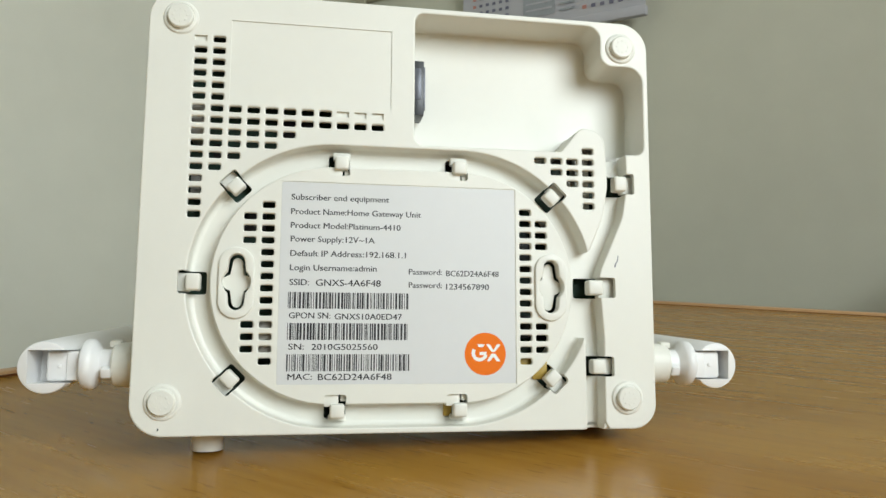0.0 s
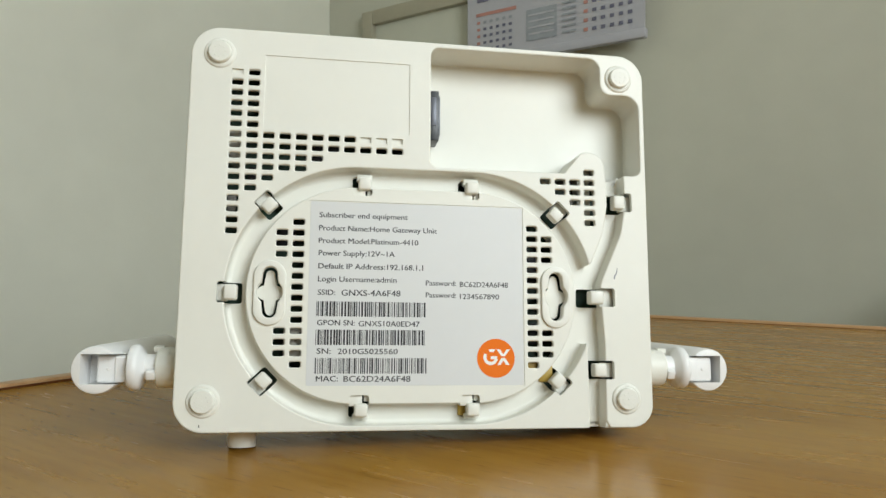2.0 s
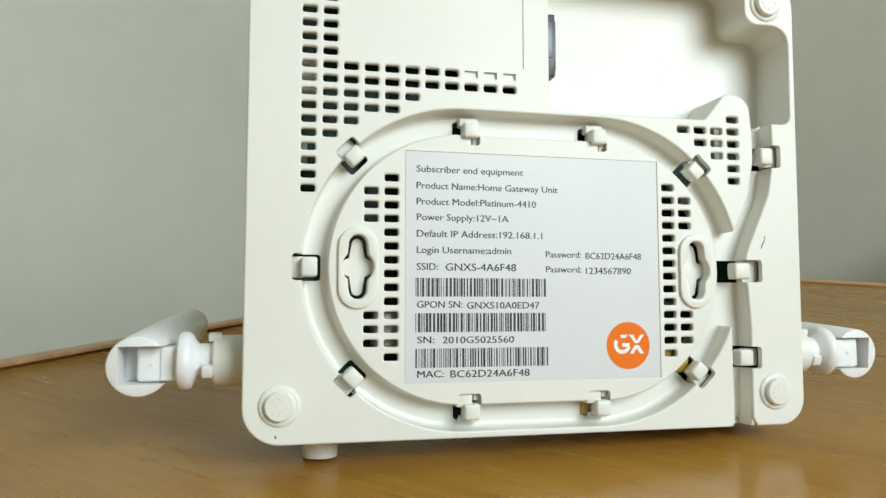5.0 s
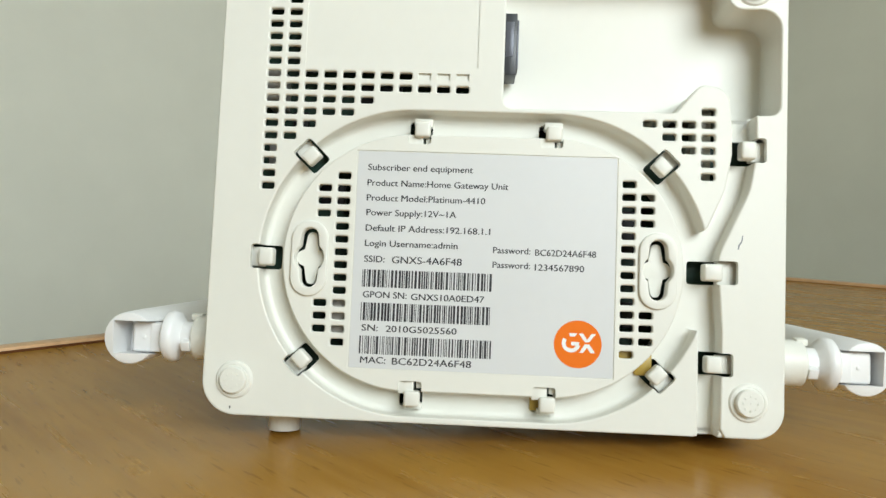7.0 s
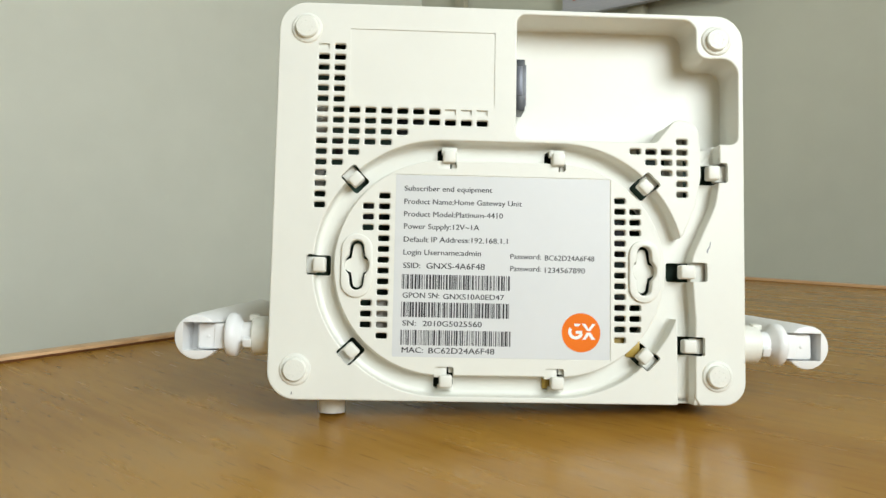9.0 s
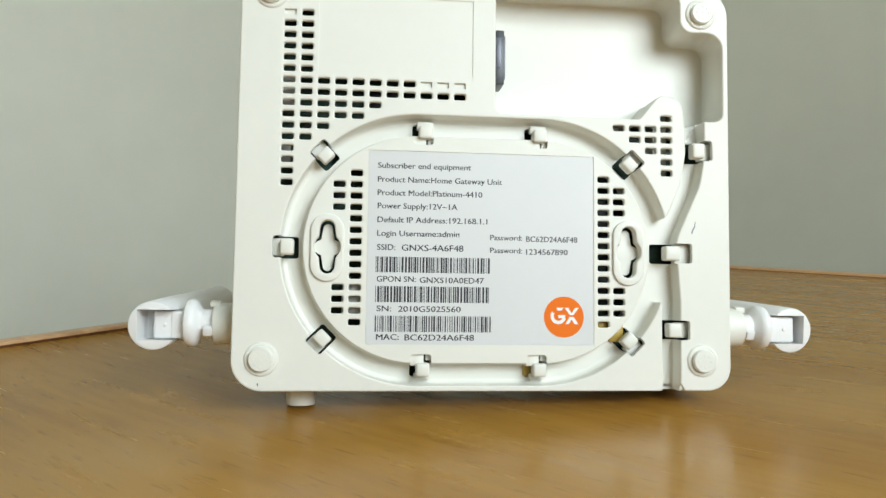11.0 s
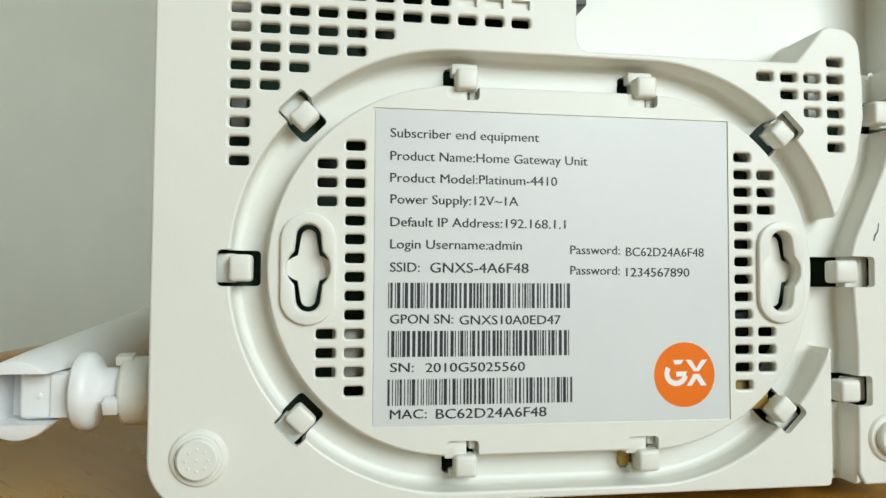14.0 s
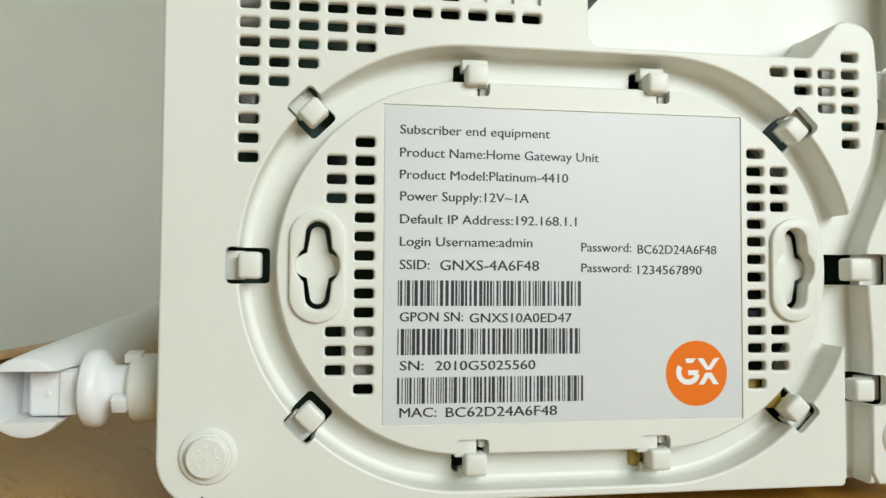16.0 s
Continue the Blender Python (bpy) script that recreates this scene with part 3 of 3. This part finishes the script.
# fibre socket standing out of the pocket's wall
sock = part("fibre_socket", box(bmesh.new(), -1 * mm, 3.9 * mm, 4.5 * mm, 14.5 * mm, 118.6 * mm, 138.8 * mm, 0.0004), SOCKET, router, "black fibre socket in the pocket wall")
part("socket_insert", box(bmesh.new(), 0.4 * mm, 2.9 * mm, 4.3 * mm, 6 * mm, 124.5 * mm, 136 * mm, 0.0002), SOCKET_GREY, sock)
part("socket_tab", box(bmesh.new(), 3.6 * mm, 4.5 * mm, 5.5 * mm, 12 * mm, 121 * mm, 137 * mm, 0.0002), SOCKET_GREY, sock)

# peg under the lower side, on which it stands
part("peg", lathe(bmesh.new(), [(5.0 * mm, 0), (5.2 * mm, 0.3 * mm), (5.2 * mm, 10 * mm)], Matrix.Translation((-67.3 * mm, 16.5 * mm, 2.3 * mm))), CREAM, router)
part("hair", slab("hair", [[Vector(p) for p in ((73.6, 69.4), (73.3, 67.6), (72.5, 66.6), (72.2, 65.2), (72.6, 65.1), (72.9, 66.4), (73.6, 67.4), (73.85, 69.4))]], -0.06, 0.1), SOCKET_GREY, router)
part("chip_mark", box(bmesh.new(), -80.5 * mm, -80.15 * mm, -0.1 * mm, 0.3 * mm, 10.7 * mm, 11.5 * mm), INK, router)


# antennas, folded back behind the body
def antenna(side):
    s = side
    o, d = (1.3, 3.0) if s < 0 else (0.0, 0.0)          # one socket stands further out and deeper
    ax = Matrix.Rotation(radians(90 * s), 4, "Y")      # local z along the hinge, away from the body
    at = Matrix.Translation((s * (88.0 + 0.7 * o) * mm, (15 + 0.7 * d) * mm, 30.9 * mm)) @ ax
    boss = part("antenna_socket", lathe(bmesh.new(), [(7.4 * mm, -4 * mm), (7.4 * mm, 8.6 * mm), (6.9 * mm, 9.2 * mm), (5.2 * mm, 9.3 * mm)], at), CREAM, router)
    part("key", box(bmesh.new(), -1.6 * mm, 1.6 * mm, -7.8 * mm, -4.8 * mm, 9.0 * mm, 12.0 * mm, 0.0003, at @ Matrix.Rotation(radians(22 * s), 4, "Z")), WHITE, boss)
    part("key", box(bmesh.new(), -1.8 * mm, 1.8 * mm, -8.0 * mm, -6.0 * mm, 7.0 * mm, 10.6 * mm, 0.0003, at @ Matrix.Rotation(radians(-80 * s), 4, "Z")), CREAM, boss)
    neck = part("antenna_collar", lathe(bmesh.new(), [(5.0 * mm, 8.8 * mm), (5.0 * mm, 13.2 * mm), (6.2 * mm, 14.2 * mm), (7.7 * mm, 15.0 * mm), (8.4 * mm, 16.0 * mm), (8.5 * mm, 17.4 * mm), (8.2 * mm, 18.4 * mm), (7.4 * mm, 19.0 * mm), (4.0 * mm, 19.2 * mm)], at), WHITE, router, "white swivel collar of the antenna")
    part("hinge_block", box(bmesh.new(), *sorted((s * (106 + o) * mm, s * (117.4 + o) * mm)), (10.6 + d) * mm, 21 * mm, 25.45 * mm, 35.35 * mm, 0.0012, None, 3), WHITE, neck)
    part("hinge_step", box(bmesh.new(), *sorted((s * (104 + o) * mm, s * (111.0 + o) * mm)), (9.9 + d) * mm, (15 + d) * mm, 25.7 * mm, 35.1 * mm, 0.0006), WHITE, neck)
    part("hinge_pin", lathe(bmesh.new(), [(0.75 * mm, 0), (0.6 * mm, 0.4 * mm), (0.3 * mm, 0.5 * mm)], Matrix.Translation((s * (113.2 + o) * mm, (10.7 + d) * mm, 30.4 * mm)) @ Matrix.Rotation(radians(90), 4, "X"), 10), WHITE, neck)
    # the rod: a tube along its own axis, with a square fork cut into its round end
    rod = bmesh.new()
    lathe(rod, [(7.7 * mm, -6.1 * mm), (8.2 * mm, -5.9 * mm), (8.5 * mm, -5.3 * mm), (8.5 * mm, 6 * mm), (7.9 * mm, 40 * mm), (6.9 * mm, 92 * mm), (6.0 * mm, 97 * mm), (4.0 * mm, 99 * mm), (2.6 * mm, 99.2 * mm), (2.6 * mm, 103 * mm), (1.6 * mm, 103.6 * mm)], Matrix.Translation(((114.8 + 2.0 * o) * s * mm, 15 * mm, 30.6 * mm)) @ Matrix.Rotation(radians(-90 + 5), 4, "X") @ Matrix.Rotation(radians(2.0 * -s), 4, "Y"), 48)
    fork = bmesh.new()
    x = sorted((s * 100 * mm, (120.2 + 2.0 * o) * s * mm))
    box(fork, x[0], x[1], 0, 22 * mm, 25.1 * mm, 35.7 * mm)
    part("antenna", cut(mesh_of("antenna", rod), fork), WHITE, router, "white tubular antenna folded back", smooth=40)


antenna(-1)
antenna(1)


# ---- the label ----
LABEL_Y = ISLAND + 0.12
label = part("label", slab("label", [rounded([(-44.5, 24.7, 0.6), (35.8, 24.7, 0.6), (35.8, 91.9, 0.6), (-44.5, 91.9, 0.6)], 3)], LABEL_Y, LABEL_Y + 0.15), PAPER, router, "white printed product label with black text", smooth=0)
TY = LABEL_Y - 0.02
for text, x0, x1, z, cap in (
        ("Subscriber end equipment", -41.3, -8.6, 86.9, 1.95), ("Product Name:Home Gateway Unit", -41.3, 2.5, 82.0, 1.95), ("Product Model:Platinum-4410", -41.3, -4.5, 77.3, 1.95),
        ("Power Supply:12V~1A", -41.2, -13.3, 72.7, 1.95), ("Default IP Address:192.168.1.1", -41.2, -2.6, 67.85, 1.95), ("Login Username:admin", -41.2, -12.5, 63.1, 1.95),
        ("SSID:", -41.2, -34.9, 58.2, 2.0), ("GNXS-4A6F48", -32.6, -11.0, 58.15, 2.15), ("Password:", -1.5, 9.9, 62.3, 1.9), ("BC62D24A6F48", 11.4, 29.9, 62.0, 1.95),
        ("Password:", -1.5, 9.9, 57.8, 1.9), ("1234567890", 11.4, 26.4, 57.45, 1.95), ("GPON SN:", -41.1, -27.6, 47.2, 1.95), ("GNXS10A0ED47", -26.2, -3.7, 46.95, 1.95),
        ("SN:", -41.0, -36.0, 37.0, 1.95), ("2010G5025560", -33.5, -11.8, 36.9, 1.95), ("MAC:", -41.0, -33.2, 27.2, 1.95), ("BC62D24A6F48", -31.2, -7.0, 27.1, 2.05)):
    lettering("text_line", text, x0, x1, z, cap, TY, INK, label)


def barcode(z0, z1, seed):
    r, x = random.Random(seed), -41.5
    while x < -1.5:
        w = 0.235 * r.choice((1, 1, 2, 3))
        bm = bmesh.new()
        vs = [bm.verts.new((px * mm, TY * mm, pz * mm)) for px, pz in ((x, z0), (x + w, z0), (x + w, z1), (x, z1))]
        bm.faces.new(vs)
        part("bar", bm, INK, label, smooth=0)
        x += w + 0.235 * r.choice((1, 1, 2, 2))


for z0, z1, seed in ((49.5, 54.9, 3), (39.2, 44.7, 8), (29.0, 34.5, 5)):
    barcode(z0, z1, seed)

disc = part("logo_disc", slab("logo_disc", [[Vector((25.1 + 7.2 * math.cos(radians(5 * k)), 34.6 + 7.2 * math.sin(radians(5 * k)))) for k in range(72)]], TY - 0.03, TY + 0.02), ORANGE, label, "orange printed disc", smooth=0)


def mark(pts):
    bm = bmesh.new()
    bm.faces.new([bm.verts.new((x * mm, (TY - 0.06) * mm, z * mm)) for x, z in pts])
    bmesh.ops.triangulate(bm, faces=bm.faces)
    part("logo_mark", bm, LOGO_WHITE, disc, smooth=0)


mark([(22.4, 37.9), (24.9, 37.9), (24.2, 36.9), (22.7, 36.9)])
arc = [Vector((math.cos(radians(a)), math.sin(radians(a)))) for a in range(146, 347, 20)]
for p, q in zip(arc, arc[1:]):
    mark([(23.1 + k * d.x, 34.9 + k * d.y) for d, k in ((p, 2.85), (q, 2.85), (q, 1.65), (p, 1.65))])
mark([(23.1, 35.3), (25.6, 35.3), (25.4, 34.2), (23.1, 34.2)])
mark([(25.3, 37.9), (26.7, 37.9), (27.9, 36.0), (29.2, 37.9), (30.5, 37.9), (28.5, 35.3), (27.3, 35.3)])
mark([(25.6, 32.1), (27.2, 34.7), (28.6, 34.7), (30.4, 32.1), (29.0, 32.1), (27.9, 33.7), (26.8, 32.1)])

# ---- on and by the far wall (local x = along it, y = towards it) ----
def wall_board():
    """Framed panel on the far wall; only its corner shows past the router."""
    x0, x1, z0, z1, f = -1.03, -0.60, -0.05, 0.575, 0.030
    b = thing("wall_board", "pale panel in a beige painted frame on the wall", "board", ROOM)
    y = WALL_FAR
    part("panel", box(bmesh.new(), x0 + f, x1 - f, y - 0.010, y - 0.001, z0 + f, z1 - f), PANEL, b)
    for p, q, r, s in ((x0, x0 + f, z0, z1), (x1 - f, x1, z0, z1), (x0 + f, x1 - f, z0, z0 + f), (x0 + f, x1 - f, z1 - f, z1)):
        part("frame_bar", box(bmesh.new(), p, q, y - 0.022, y - 0.001, r, s, 0.003), BEIGE, b)


wall_board()


def calendar():
    x0, x1, z0, z1 = -0.752, -0.412, 0.413, 0.90
    c = thing("wall_calendar", "printed paper wall calendar with blue and red figures", "calendar", ROOM)
    y = WALL_FAR - 0.035
    sheet = part("sheet", box(bmesh.new(), x0, x1, y, y + 0.003, z0 + 0.012, z1), CAL, c, smooth=0)
    part("lower_rail", box(bmesh.new(), x0 - 0.003, x1 + 0.003, y - 0.006, y + 0.008, z0, z0 + 0.016, 0.003), CAL, c, "folded paper lower rail")
    part("hanger", box(bmesh.new(), -0.60, -0.56, y, WALL_FAR, z1 - 0.02, z1 - 0.005, 0.001), METAL, c)

    def patch(name, a, b, p, q, mat):
        bm = bmesh.new()
        bm.faces.new([bm.verts.new((x, y - (0.0020 if name == "text_bar" else 0.0012), z)) for x, z in ((a, p), (b, p), (b, q), (a, q))])
        part(name, bm, mat, sheet, smooth=0)

    patch("picture", x0 + 0.125, x0 + 0.185, z0 + 0.03, z0 + 0.085, CAL_GREY)
    patch("red_band", x0 + 0.02, x0 + 0.105, z0 + 0.092, z0 + 0.098, CAL_RED)
    patch("red_band", x0 + 0.11, x0 + 0.22, z0 + 0.112, z0 + 0.118, CAL_RED)
    for k in range(7):
        patch("text_bar", x0 + 0.195, x0 + 0.222, z0 + 0.032 + 0.010 * k, z0 + 0.0355 + 0.010 * k, CAL_GREY)
    for k in range(4):
        patch("text_bar", x0 + 0.13, x0 + 0.18, z0 + 0.040 + 0.011 * k, z0 + 0.043 + 0.011 * k, CAL)
    for k in range(3):
        patch("heading", x0 + 0.022 + 0.045 * k, x0 + 0.046 + 0.045 * k, z0 + 0.118, z0 + 0.134, CAL_BLUE)
    for i in range(6):
        for j in range(5):
            patch("figure", x0 + 0.022 + 0.0135 * i, x0 + 0.0285 + 0.0135 * i, z0 + 0.028 + 0.0125 * j, z0 + 0.033 + 0.0125 * j, CAL_RED if i == 0 else CAL_GREY if j == 4 else CAL_BLUE)
            patch("figure", x0 + 0.235 + 0.0155 * i, x0 + 0.2425 + 0.0155 * i, z0 + 0.028 + 0.0155 * j, z0 + 0.034 + 0.0155 * j, CAL_RED if i == 0 else CAL_BLUE)


calendar()


def cord(name, pts, r, label):
    cu = bpy.data.curves.new(name, "CURVE")
    cu.dimensions, cu.bevel_depth, cu.bevel_resolution = "3D", r, 3
    sp = cu.splines.new("NURBS")
    sp.points.add(len(pts) - 1)
    for p, q in zip(sp.points, pts):
        p.co = (*q, 1)
    sp.use_endpoint_u, sp.order_u = True, 3
    tmp = bpy.data.objects.new(name, cu)
    scene.collection.objects.link(tmp)
    me = bpy.data.meshes.new_from_object(tmp.evaluated_get(bpy.context.evaluated_depsgraph_get()))
    bpy.data.objects.remove(tmp)
    ob = part(name, me, CABLE)
    ob.matrix_world = ROOM
    tagged(ob, label, "cable")


cord("power_cable", [(-1.13, 1.11, FLOOR + 0.006), (-1.13, 1.11, -0.2), (-1.128, 1.10, 0.02), (-1.12, 1.12, 0.13), (-1.12, 1.138, 0.22)], 0.006, "dark cable running down the wall corner")
cord("power_cable", [(-1.13, 0.98, FLOOR + 0.006), (-1.135, 1.0, -0.25), (-1.135, 1.05, -0.10), (-1.132, 1.09, -0.02)], 0.004, "thin dark cable hanging beside the wall")


def chair(m):
    """Bent plywood chair pushed near the wall."""
    c = thing("chair", "orange-brown bent plywood chair behind the table", "chair", m)

    def panel(w, h, r, y0, thick):
        bm = bmesh.new()
        pts = rounded([(-w, 0, 0.03), (w, 0, 0.03), (w, h, r), (-w, h, r)], 10)
        fr = [bm.verts.new((p.x, y0 + 0.25 * p.x * p.x, p.y)) for p in pts]
        bk = [bm.verts.new((p.x, y0 + thick + 0.25 * p.x * p.x, p.y)) for p in pts]
        n = len(pts)
        for k in range(n):
            bm.faces.new((fr[k], fr[(k + 1) % n], bk[(k + 1) % n], bk[k]))
        bm.faces.new(fr[::-1])
        bm.faces.new(bk)
        bmesh.ops.triangulate(bm, faces=[f for f in bm.faces if len(f.verts) > 4])
        return bm

    back = panel(0.215, 0.34, 0.15, 0.0, 0.012)
    bmesh.ops.translate(back, verts=back.verts, vec=(0, 0, -0.264))
    part("backrest", back, PLY, c)
    part("seat", box(bmesh.new(), -0.21, 0.21, 0.02, 0.42, -0.32, -0.305, 0.006), PLY, c)
    for x in (-0.19, 0.165):
        part("back_post", box(bmesh.new(), x, x + 0.025, 0.025, 0.05, FLOOR, -0.02, 0.006), METAL, c)
        part("front_leg", box(bmesh.new(), x, x + 0.025, 0.37, 0.395, FLOOR, -0.32, 0.006), METAL, c)


chair(ROOM @ pose(0.17, 1.02, 0, 0, 0, 180))
